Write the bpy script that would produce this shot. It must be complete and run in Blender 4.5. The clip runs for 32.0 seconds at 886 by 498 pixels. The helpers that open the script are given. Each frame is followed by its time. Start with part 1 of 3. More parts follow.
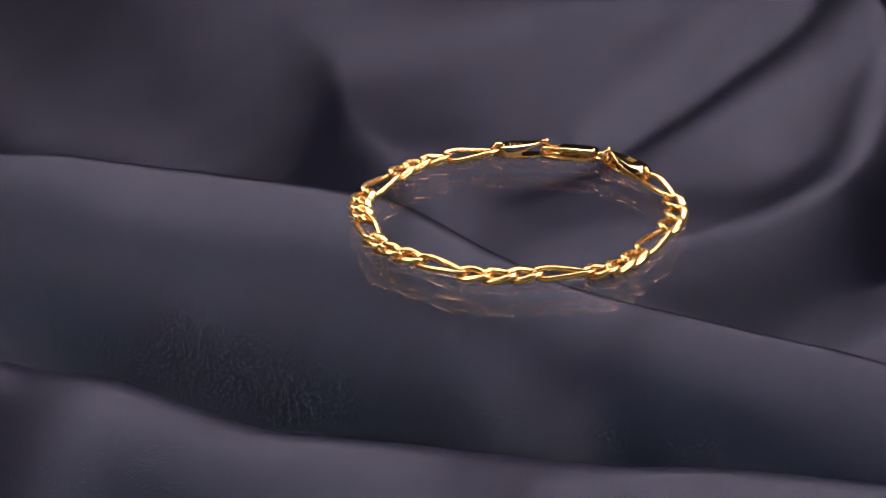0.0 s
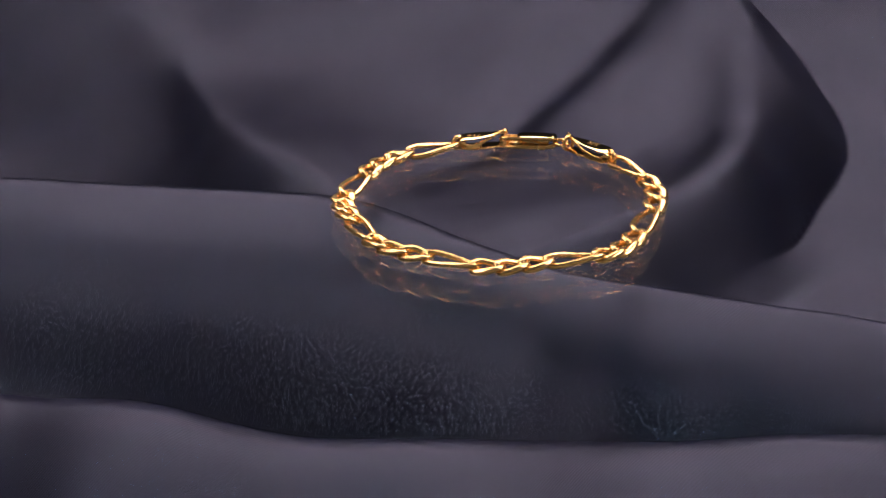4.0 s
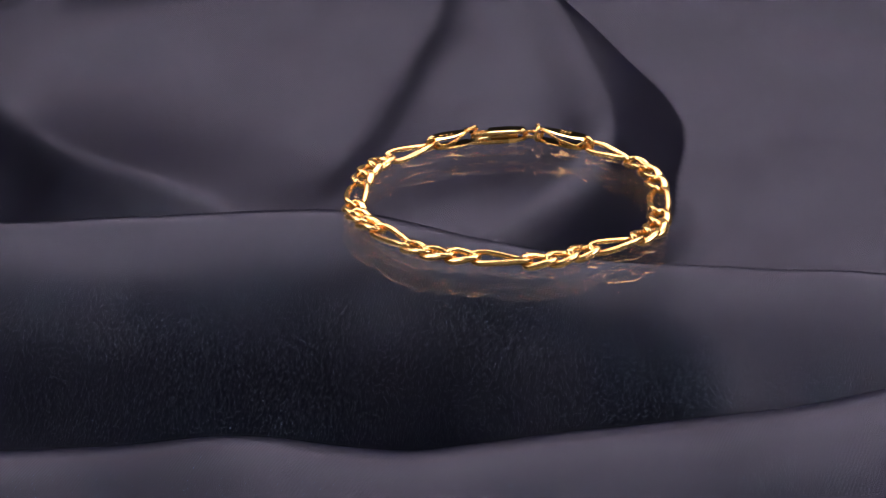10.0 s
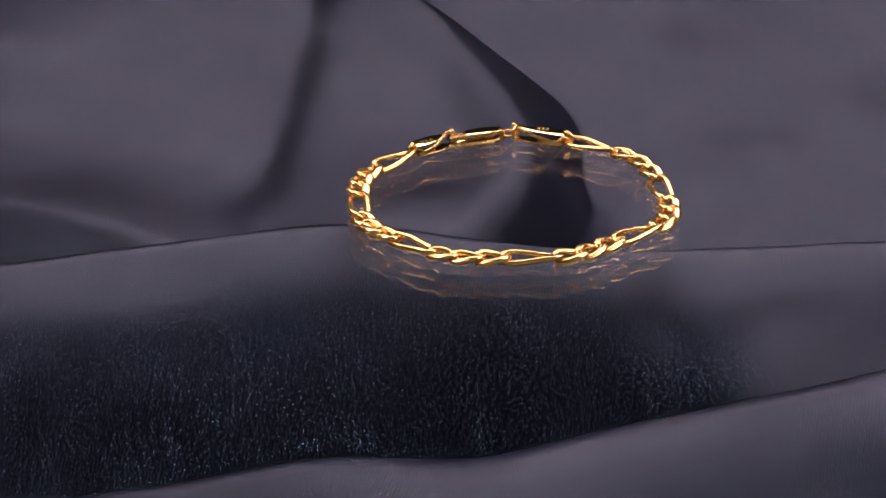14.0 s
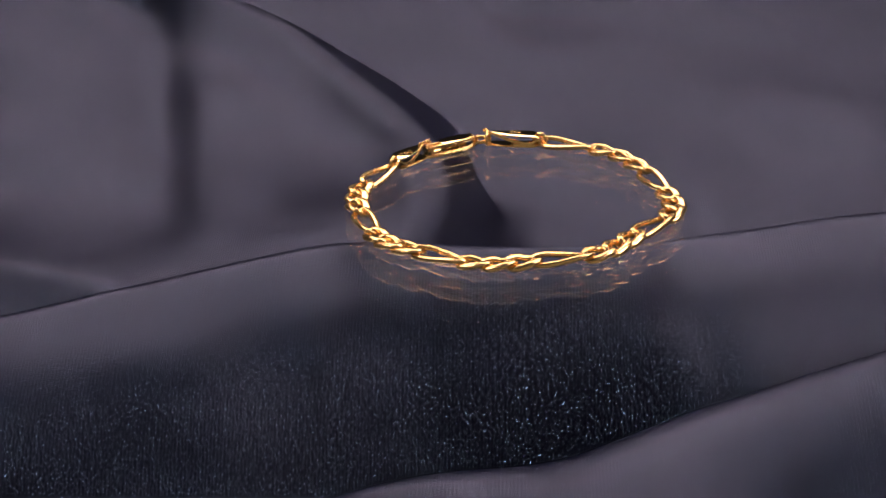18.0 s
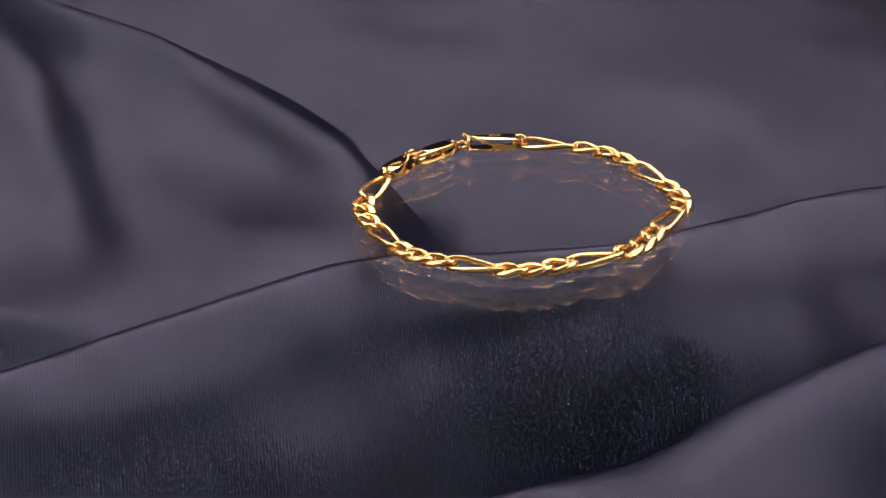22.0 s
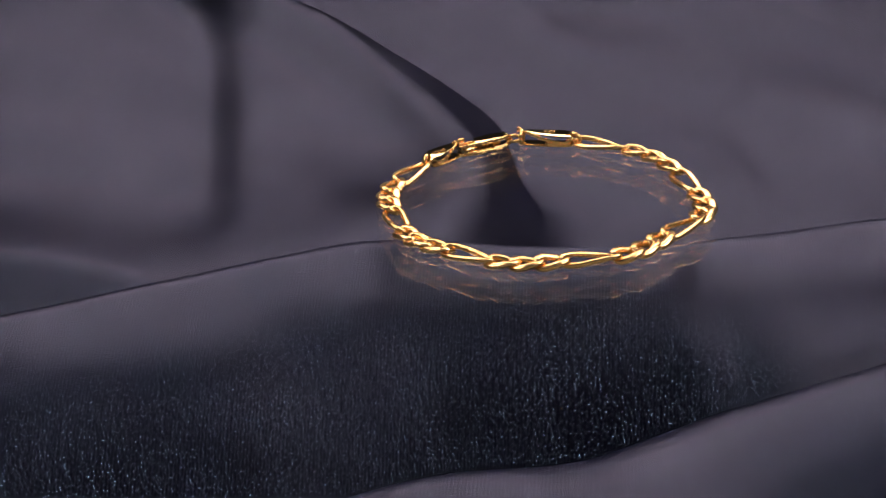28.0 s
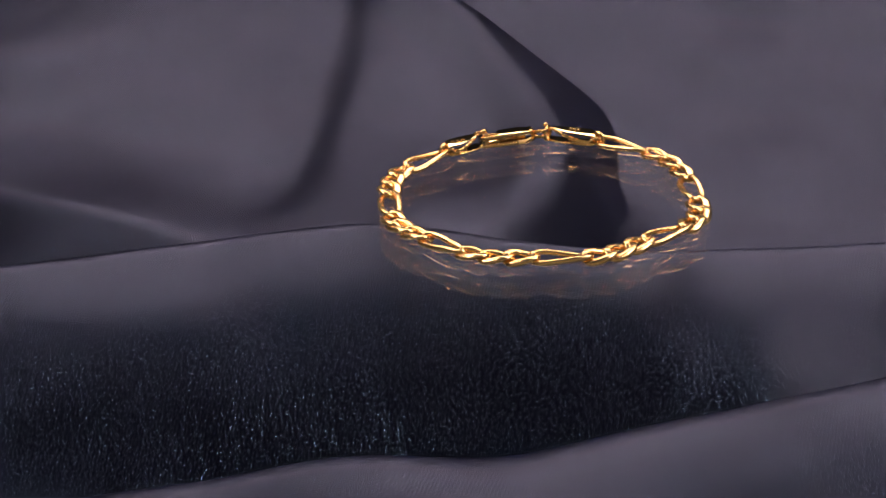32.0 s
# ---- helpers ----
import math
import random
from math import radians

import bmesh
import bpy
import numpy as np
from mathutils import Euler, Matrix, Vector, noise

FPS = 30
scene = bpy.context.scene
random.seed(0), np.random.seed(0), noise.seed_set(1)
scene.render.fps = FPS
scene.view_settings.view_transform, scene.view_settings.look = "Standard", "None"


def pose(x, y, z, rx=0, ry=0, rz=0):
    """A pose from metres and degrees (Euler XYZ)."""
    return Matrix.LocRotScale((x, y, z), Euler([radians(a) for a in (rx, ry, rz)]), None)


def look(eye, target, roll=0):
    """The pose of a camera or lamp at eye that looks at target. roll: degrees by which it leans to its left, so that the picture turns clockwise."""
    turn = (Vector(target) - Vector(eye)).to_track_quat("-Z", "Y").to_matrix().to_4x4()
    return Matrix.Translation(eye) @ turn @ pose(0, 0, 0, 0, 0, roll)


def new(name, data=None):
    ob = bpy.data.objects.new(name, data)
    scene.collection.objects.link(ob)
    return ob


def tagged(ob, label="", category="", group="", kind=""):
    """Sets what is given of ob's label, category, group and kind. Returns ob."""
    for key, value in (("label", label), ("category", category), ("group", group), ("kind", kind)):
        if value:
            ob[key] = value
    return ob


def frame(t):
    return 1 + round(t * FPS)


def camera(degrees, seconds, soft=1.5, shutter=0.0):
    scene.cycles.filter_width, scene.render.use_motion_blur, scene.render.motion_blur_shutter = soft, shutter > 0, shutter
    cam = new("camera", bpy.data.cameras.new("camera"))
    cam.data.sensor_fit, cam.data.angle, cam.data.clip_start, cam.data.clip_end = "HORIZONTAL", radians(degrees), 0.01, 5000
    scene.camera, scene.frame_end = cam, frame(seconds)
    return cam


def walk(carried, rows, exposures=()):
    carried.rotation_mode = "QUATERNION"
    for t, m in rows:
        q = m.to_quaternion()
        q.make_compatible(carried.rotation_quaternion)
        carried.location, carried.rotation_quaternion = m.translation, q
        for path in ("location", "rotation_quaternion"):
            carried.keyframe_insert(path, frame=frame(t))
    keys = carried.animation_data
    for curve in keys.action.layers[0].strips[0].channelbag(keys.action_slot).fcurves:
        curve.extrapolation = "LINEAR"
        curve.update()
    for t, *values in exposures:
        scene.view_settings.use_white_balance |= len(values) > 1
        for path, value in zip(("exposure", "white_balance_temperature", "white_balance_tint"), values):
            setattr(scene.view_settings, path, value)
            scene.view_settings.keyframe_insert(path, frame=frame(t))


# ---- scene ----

# ---------------------------------------------------------------- camera
cam = camera(24.0, 32.0, soft=1.35)
PATH = [
    (0, (-0.01545, -0.36650, 0.16713), (-0.01547, -0.00482, -0.00371), -0.97),
    (0.5, (-0.01520, -0.36659, 0.16638), (-0.01519, -0.00493, -0.00449), -0.98),
    (1, (-0.01437, -0.36704, 0.16611), (-0.01435, -0.00523, -0.00446), -0.97),
    (1.5, (-0.01364, -0.36773, 0.16625), (-0.01365, -0.00573, -0.00393), -0.93),
    (2, (-0.01314, -0.36850, 0.16638), (-0.01315, -0.00666, -0.00413), -0.87),
    (2.5, (-0.01268, -0.36921, 0.16679), (-0.01265, -0.00754, -0.00407), -0.78),
    (3, (-0.01213, -0.36979, 0.16740), (-0.01215, -0.00827, -0.00380), -0.67),
    (3.5, (-0.01168, -0.37009, 0.16793), (-0.01168, -0.00886, -0.00386), -0.60),
    (5.5, (-0.01222, -0.36873, 0.17080), (-0.01225, -0.00916, -0.00445), -0.54),
    (6, (-0.01268, -0.36901, 0.17061), (-0.01268, -0.00929, -0.00433), -0.53),
    (6.5, (-0.01285, -0.37017, 0.17046), (-0.01283, -0.01027, -0.00409), -0.54),
    (7, (-0.01295, -0.37136, 0.17020), (-0.01297, -0.01122, -0.00385), -0.53),
    (7.5, (-0.01307, -0.37226, 0.16982), (-0.01305, -0.01188, -0.00373), -0.48),
    (8, (-0.01321, -0.37281, 0.16945), (-0.01321, -0.01226, -0.00374), -0.38),
    (8.5, (-0.01296, -0.37332, 0.16944), (-0.01298, -0.01266, -0.00356), -0.25),
    (9, (-0.01273, -0.37332, 0.16938), (-0.01271, -0.01266, -0.00360), -0.11),
    (9.5, (-0.01237, -0.37279, 0.16906), (-0.01237, -0.01213, -0.00393), 0.03),
    (10, (-0.01230, -0.37199, 0.16849), (-0.01227, -0.01129, -0.00439), 0.13),
    (10.5, (-0.01203, -0.37146, 0.16774), (-0.01205, -0.01058, -0.00478), 0.15),
    (11, (-0.01176, -0.37104, 0.16682), (-0.01175, -0.00989, -0.00513), 0.12),
    (11.5, (-0.01144, -0.37076, 0.16586), (-0.01142, -0.00928, -0.00542), 0.04),
    (12, (-0.01141, -0.37068, 0.16496), (-0.01143, -0.00887, -0.00560), -0.08),
    (12.5, (-0.01147, -0.37078, 0.16419), (-0.01147, -0.00865, -0.00570), -0.22),
    (13, (-0.01185, -0.37084, 0.16355), (-0.01187, -0.00846, -0.00580), -0.35),
    (13.5, (-0.01182, -0.37050, 0.16299), (-0.01183, -0.00792, -0.00594), -0.43),
    (14, (-0.01208, -0.37005, 0.16252), (-0.01208, -0.00736, -0.00618), -0.49),
    (14.5, (-0.01213, -0.36962, 0.16209), (-0.01214, -0.00687, -0.00647), -0.57),
    (16.5, (-0.01181, -0.37019, 0.16096), (-0.01183, -0.00668, -0.00596), -0.95),
    (17, (-0.01180, -0.37032, 0.16108), (-0.01179, -0.00678, -0.00579), -1.00),
    (17.5, (-0.01158, -0.37045, 0.16131), (-0.01158, -0.00692, -0.00555), -1.02),
    (18, (-0.01160, -0.37042, 0.16160), (-0.01158, -0.00693, -0.00535), -1.02),
    (18.5, (-0.01124, -0.37028, 0.16191), (-0.01125, -0.00695, -0.00542), -0.95),
    (19, (-0.01133, -0.36994, 0.16228), (-0.01132, -0.00683, -0.00548), -0.85),
    (19.5, (-0.01171, -0.36952, 0.16270), (-0.01171, -0.00660, -0.00549), -0.76),
    (20, (-0.01196, -0.36912, 0.16318), (-0.01199, -0.00638, -0.00538), -0.70),
    (20.5, (-0.01230, -0.36876, 0.16367), (-0.01231, -0.00616, -0.00520), -0.67),
    (21, (-0.01238, -0.36847, 0.16400), (-0.01235, -0.00605, -0.00527), -0.72),
    (21.5, (-0.01238, -0.36832, 0.16438), (-0.01238, -0.00602, -0.00516), -0.79),
    (22, (-0.01221, -0.36832, 0.16485), (-0.01221, -0.00605, -0.00476), -0.88),
    (22.5, (-0.01215, -0.36847, 0.16538), (-0.01213, -0.00619, -0.00420), -0.95),
    (23, (-0.01320, -0.36883, 0.16577), (-0.01319, -0.00666, -0.00403), -0.96),
    (23.5, (-0.01408, -0.36888, 0.16573), (-0.01407, -0.00687, -0.00442), -0.95),
    (24, (-0.01459, -0.36880, 0.16559), (-0.01459, -0.00688, -0.00476), -0.92),
    (24.5, (-0.01476, -0.36873, 0.16541), (-0.01475, -0.00683, -0.00497), -0.88),
    (25, (-0.01523, -0.36872, 0.16524), (-0.01522, -0.00677, -0.00503), -0.83),
    (25.5, (-0.01543, -0.36880, 0.16511), (-0.01541, -0.00672, -0.00490), -0.79),
    (27.5, (-0.01793, -0.37046, 0.16301), (-0.01790, -0.00749, -0.00507), -1.19),
    (28, (-0.01784, -0.37044, 0.16279), (-0.01783, -0.00737, -0.00507), -1.16),
    (28.5, (-0.01821, -0.37050, 0.16263), (-0.01820, -0.00742, -0.00522), -1.09),
    (29, (-0.01785, -0.37070, 0.16261), (-0.01785, -0.00764, -0.00528), -1.00),
    (29.5, (-0.01770, -0.37080, 0.16264), (-0.01772, -0.00779, -0.00535), -0.93),
    (30, (-0.01794, -0.37083, 0.16269), (-0.01796, -0.00789, -0.00546), -0.88),
    (30.5, (-0.01826, -0.37077, 0.16283), (-0.01825, -0.00788, -0.00541), -0.84),
    (31, (-0.01870, -0.37080, 0.16302), (-0.01869, -0.00796, -0.00536), -0.83),
    (31.5, (-0.01918, -0.37092, 0.16326), (-0.01917, -0.00819, -0.00535), -0.85),
    (32, (-0.01825, -0.37124, 0.16351), (-0.01824, -0.00866, -0.00541), -0.88),
]
walk(cam, [(t, look(eye, target, roll)) for t, eye, target, roll in PATH])

# the display turns under a nearly still camera: degrees about an upright axis
AXIS = (0.0010, 0.0058, 0.0)
TURNS = [
    (0, -21.26),
    (0.5, -19.72),
    (1, -18.27),
    (1.5, -17.32),
    (2, -15.67),
    (2.5, -14.36),
    (3, -13.24),
    (3.5, -11.99),
    (5.5, -6.79),
    (6, -5.68),
    (6.5, -4.53),
    (7, -3.31),
    (7.5, -1.97),
    (8, -0.53),
    (8.5, 0.9),
    (9, 2.3),
    (9.5, 3.59),
    (10, 4.87),
    (10.5, 6.23),
    (11, 7.61),
    (11.5, 8.8),
    (12, 10.07),
    (12.5, 11.28),
    (13, 12.59),
    (13.5, 13.57),
    (14, 14.73),
    (14.5, 16.33),
    (16.5, 21.04),
    (17, 22.47),
    (17.5, 23.95),
    (18, 25.51),
    (18.5, 27.08),
    (19, 28.46),
    (19.5, 29.76),
    (20, 30.96),
    (20.5, 32.05),
    (21, 33.2),
    (21.5, 34.47),
    (22, 35.99),
    (22.5, 37.02),
    (23, 35.9),
    (23.5, 34.62),
    (24, 33.41),
    (24.5, 32.13),
    (25, 30.9),
    (25.5, 29.81),
    (27.5, 24.63),
    (28, 23.57),
    (28.5, 22.36),
    (29, 20.93),
    (29.5, 19.48),
    (30, 18.21),
    (30.5, 16.94),
    (31, 15.75),
    (31.5, 14.72),
    (32, 13.37),
]

# ---------------------------------------------------------------- light
world = bpy.data.worlds.new("studio_air")
scene.world = world
world.use_nodes = True
world.node_tree.nodes["Background"].inputs["Color"].default_value = (0.75, 0.82, 1.0, 1)
world.node_tree.nodes["Background"].inputs["Strength"].default_value = 0.02
scene.view_settings.exposure = 0.0


def softbox(name, eye, target, width, height, watts, color):
    lamp = bpy.data.lights.new(name, "AREA")
    lamp.shape, lamp.size, lamp.size_y = "RECTANGLE", width, height
    lamp.energy, lamp.color = watts, color
    ob = new(name, lamp)
    ob.matrix_world = look(eye, target)
    return ob


softbox("softbox_back", (0.0, 0.84, 0.95), (0.0, 0.06, 0), 1.5, 0.30, 14.0, (1.0, 0.90, 0.99))
softbox("softbox_east", (0.80, -0.05, 1.05), (0, 0.0, 0), 0.45, 0.45, 10.0, (0.98, 0.90, 1.0))
softbox("softbox_west", (-0.80, -0.05, 1.05), (0, 0.0, 0), 0.45, 0.45, 7.4, (0.98, 0.90, 1.0))
# unseen fill, added only to brighten the near faces of the gold
softbox("fill_front", (0.0, -1.3, 0.44), (0, 0.0, 0), 2.6, 0.78, 1.2, (1.0, 0.95, 0.86))


# ---------------------------------------------------------------- materials
def material(name):
    m = bpy.data.materials.new(name)
    m.use_nodes = True
    return m, m.node_tree.nodes, m.node_tree.links, m.node_tree.nodes["Principled BSDF"]


def gold_material():
    m, n, l, b = material("polished_gold")
    b.inputs["Metallic"].default_value = 1
    co = n.new("ShaderNodeTexCoord")
    fine = n.new("ShaderNodeTexNoise")
    fine.inputs["Scale"].default_value = 3600
    fine.inputs["Detail"].default_value = 4
    l.new(co.outputs["Object"], fine.inputs["Vector"])
    broad = n.new("ShaderNodeTexNoise")
    broad.inputs["Scale"].default_value = 160
    l.new(co.outputs["Object"], broad.inputs["Vector"])
    ramp = n.new("ShaderNodeMapRange")
    ramp.inputs["To Min"].default_value, ramp.inputs["To Max"].default_value = 0.19, 0.31
    l.new(broad.outputs["Fac"], ramp.inputs["Value"])
    l.new(ramp.outputs["Result"], b.inputs["Roughness"])
    mix = n.new("ShaderNodeMix")
    mix.data_type = "RGBA"
    mix.inputs[6].default_value = (1.0, 0.565, 0.185, 1)
    mix.inputs[7].default_value = (1.0, 0.64, 0.245, 1)
    l.new(broad.outputs["Fac"], mix.inputs[0])
    l.new(mix.outputs[2], b.inputs["Base Color"])
    bump = n.new("ShaderNodeBump")
    bump.inputs["Strength"].default_value = 0.55
    bump.inputs["Distance"].default_value = 0.00008
    l.new(fine.outputs["Fac"], bump.inputs["Height"])
    l.new(bump.outputs["Normal"], b.inputs["Normal"])
    return m


def satin_material():
    m, n, l, b = material("charcoal_satin")
    co = n.new("ShaderNodeTexCoord")

    def mapped(turn, scale):
        mp = n.new("ShaderNodeMapping")
        mp.inputs["Rotation"].default_value = (0, 0, radians(turn))
        mp.inputs["Scale"].default_value = scale
        l.new(co.outputs["Object"], mp.inputs["Vector"])
        return mp.outputs["Vector"]

    def noise_of(vector, scale, detail):
        tex = n.new("ShaderNodeTexNoise")
        tex.inputs["Scale"].default_value = scale
        tex.inputs["Detail"].default_value = detail
        l.new(vector, tex.inputs["Vector"])
        return tex.outputs["Fac"]

    # the fine grain of the yarn, and the floats: small bumps in slanting rows
    grain = noise_of(mapped(28, (1.0, 2.0, 1.0)), 3600, 2)
    cells = n.new("ShaderNodeTexVoronoi")
    cells.voronoi_dimensions = "2D"
    cells.feature = "F1"
    cells.inputs["Scale"].default_value = 4000
    cells.inputs["Randomness"].default_value = 0.4
    l.new(mapped(24, (1.0, 1.15, 1.0)), cells.inputs["Vector"])
    broad = noise_of(mapped(0, (1, 1, 1)), 26, 5)
    slub = noise_of(mapped(28, (60, 500, 60)), 1.0, 3)
    mix = n.new("ShaderNodeMix")
    mix.data_type = "RGBA"
    mix.inputs[6].default_value = (0.0006, 0.0007, 0.0030, 1)
    mix.inputs[7].default_value = (0.0011, 0.0012, 0.0048, 1)
    l.new(broad, mix.inputs[0])
    rough = n.new("ShaderNodeMapRange")
    rough.inputs["To Min"].default_value, rough.inputs["To Max"].default_value = 0.41, 0.49
    l.new(slub, rough.inputs["Value"])
    first = n.new("ShaderNodeBump")
    first.inputs["Strength"].default_value = 0.4
    first.inputs["Distance"].default_value = 0.00003
    l.new(grain, first.inputs["Height"])
    second = n.new("ShaderNodeBump")
    second.invert = True
    second.inputs["Strength"].default_value = 0.25
    second.inputs["Distance"].default_value = 0.00002
    l.new(cells.outputs["Distance"], second.inputs["Height"])
    l.new(first.outputs["Normal"], second.inputs["Normal"])
    # slanting ribs of the twill, stronger and weaker in patches
    rib = n.new("ShaderNodeTexWave")
    rib.wave_type, rib.bands_direction, rib.wave_profile = "BANDS", "X", "SIN"
    rib.inputs["Scale"].default_value = 520
    rib.inputs["Distortion"].default_value = 2.2
    rib.inputs["Detail"].default_value = 2
    rib.inputs["Detail Scale"].default_value = 1.4
    l.new(mapped(28, (1, 1, 1)), rib.inputs["Vector"])
    patch = n.new("ShaderNodeMapRange")
    patch.inputs["From Min"].default_value, patch.inputs["From Max"].default_value = 0.38, 0.62
    patch.inputs["To Min"].default_value, patch.inputs["To Max"].default_value = 0.12, 1.0
    l.new(broad, patch.inputs["Value"])
    third = n.new("ShaderNodeBump")
    third.inputs["Distance"].default_value = 0.000022
    l.new(patch.outputs["Result"], third.inputs["Strength"])
    l.new(rib.outputs["Fac"], third.inputs["Height"])
    l.new(second.outputs["Normal"], third.inputs["Normal"])
    # dyed floats: a dark matt body under a sheen that the weave keeps from rising at grazing angles
    body = n.new("ShaderNodeBsdfDiffuse")
    l.new(mix.outputs[2], body.inputs["Color"])
    sheen = n.new("ShaderNodeBsdfAnisotropic")
    sheen.distribution = "BECKMANN"
    sheen.inputs["Color"].default_value = (0.87, 0.82, 1.0, 1)
    l.new(rough.outputs["Result"], sheen.inputs["Roughness"])
    fresnel = n.new("ShaderNodeFresnel")
    fresnel.inputs["IOR"].default_value = 1.23
    cap = n.new("ShaderNodeMath")
    cap.operation = "MINIMUM"
    cap.inputs[1].default_value = 0.11
    l.new(fresnel.outputs["Fac"], cap.inputs[0])
    both = n.new("ShaderNodeMixShader")
    l.new(cap.outputs["Value"], both.inputs["Fac"])
    l.new(body.outputs["BSDF"], both.inputs[1])
    l.new(sheen.outputs["BSDF"], both.inputs[2])
    for node in (body, sheen, fresnel):
        l.new(third.outputs["Normal"], node.inputs["Normal"])
    # single floats that lie a little askew and glint
    centred = n.new("ShaderNodeVectorMath")
    centred.operation = "SUBTRACT"
    centred.inputs[1].default_value = (0.5, 0.06, 0.38)
    l.new(cells.outputs["Color"], centred.inputs[0])
    askew = n.new("ShaderNodeVectorMath")
    askew.operation = "SCALE"
    askew.inputs["Scale"].default_value = 0.6
    l.new(centred.outputs["Vector"], askew.inputs[0])
    geometry = n.new("ShaderNodeNewGeometry")
    tilted = n.new("ShaderNodeVectorMath")
    tilted.operation = "ADD"
    l.new(geometry.outputs["Normal"], tilted.inputs[0])
    l.new(askew.outputs["Vector"], tilted.inputs[1])
    unit = n.new("ShaderNodeVectorMath")
    unit.operation = "NORMALIZE"
    l.new(tilted.outputs["Vector"], unit.inputs[0])
    glint = n.new("ShaderNodeBsdfAnisotropic")
    glint.inputs["Color"].default_value = (0.45, 0.75, 1.0, 1)
    glint.inputs["Roughness"].default_value = 0.26
    l.new(unit.outputs["Vector"], glint.inputs["Normal"])
    dot = n.new("ShaderNodeMapRange")
    dot.inputs["From Min"].default_value, dot.inputs["From Max"].default_value = 0.06, 0.34
    dot.inputs["To Min"].default_value, dot.inputs["To Max"].default_value = 0.18, 0.0
    l.new(cells.outputs["Distance"], dot.inputs["Value"])
    lot = n.new("ShaderNodeSeparateXYZ")
    l.new(cells.outputs["Color"], lot.inputs["Vector"])
    few = n.new("ShaderNodeMapRange")
    few.inputs["From Min"].default_value, few.inputs["From Max"].default_value = 0.70, 0.92
    few.inputs["To Min"].default_value, few.inputs["To Max"].default_value = 0.06, 1.0
    l.new(lot.outputs["X"], few.inputs["Value"])
    chosen = n.new("ShaderNodeMath")
    chosen.operation = "MULTIPLY"
    l.new(dot.outputs["Result"], chosen.inputs[0])
    l.new(few.outputs["Result"], chosen.inputs[1])
    weave = n.new("ShaderNodeMixShader")
    l.new(chosen.outputs["Value"], weave.inputs["Fac"])
    l.new(both.outputs["Shader"], weave.inputs[1])
    l.new(glint.outputs["BSDF"], weave.inputs[2])
    l.new(weave.outputs["Shader"], n["Material Output"].inputs["Surface"])
    n.remove(b)
    return m


def clear_material():
    m, n, l, b = material("clear_acrylic")
    b.inputs["Base Color"].default_value = (1, 1, 1, 1)
    b.inputs["Transmission Weight"].default_value = 1
    b.inputs["Roughness"].default_value = 0
    b.inputs["IOR"].default_value = 1.49
    return m


def plain_material(name, color, roughness, metal=0.0, scale=6.0):
    m, n, l, b = material(name)
    co = n.new("ShaderNodeTexCoord")
    noise_node = n.new("ShaderNodeTexNoise")
    noise_node.inputs["Scale"].default_value = scale
    noise_node.inputs["Detail"].default_value = 6
    l.new(co.outputs["Object"], noise_node.inputs["Vector"])
    mix = n.new("ShaderNodeMix")
    mix.data_type = "RGBA"
    mix.inputs[6].default_value = (*[c * 0.85 for c in color], 1)
    mix.inputs[7].default_value = (*[min(1, c * 1.15) for c in color], 1)
    l.new(noise_node.outputs["Fac"], mix.inputs[0])
    l.new(mix.outputs[2], b.inputs["Base Color"])
    b.inputs["Roughness"].default_value = roughness
    b.inputs["Metallic"].default_value = metal
    return m


GOLD = gold_material()
MIRROR_GOLD = plain_material("mirror_gold", (0.97, 0.68, 0.30), 0.09, 1.0, 300)
SATIN = satin_material()
CLEAR = clear_material()
WALL = plain_material("dark_studio_wall", (0.018, 0.018, 0.021), 0.9)
FLOOR = plain_material("dark_studio_floor", (0.04, 0.038, 0.036), 0.7)
BLACK = plain_material("black_turntable", (0.02, 0.02, 0.022), 0.5, 0, 20)
WOOD = plain_material("dark_table_top", (0.06, 0.045, 0.035), 0.55, 0, 12)


# ---------------------------------------------------------------- helpers of the place
def mesh_of(name, bm, mat, smooth=True):
    me = bpy.data.meshes.new(name)
    bm.to_mesh(me)
    bm.free()
    me.materials.append(mat)
    if smooth:
        for p in me.polygons:
            p.use_smooth = True
    return me


def part(name, data, mat, parent, label="", smooth=True):
    me = data if isinstance(data, bpy.types.Mesh) else mesh_of(name, data, mat, smooth)
    ob = new(name, me)
    ob.parent = parent
    if label:
        tagged(ob, label)
    return ob


def box(x0, y0, z0, x1, y1, z1, bevel=0.0, segments=2):
    bm = bmesh.new()
    bmesh.ops.create_cube(bm, size=1, matrix=Matrix.Translation(((x0 + x1) / 2, (y0 + y1) / 2, (z0 + z1) / 2)) @ Matrix.Diagonal((x1 - x0, y1 - y0, z1 - z0, 1)))
    if bevel:
        bmesh.ops.bevel(bm, geom=bm.edges[:], offset=bevel, segments=segments, affect="EDGES", profile=0.5)
    return bm


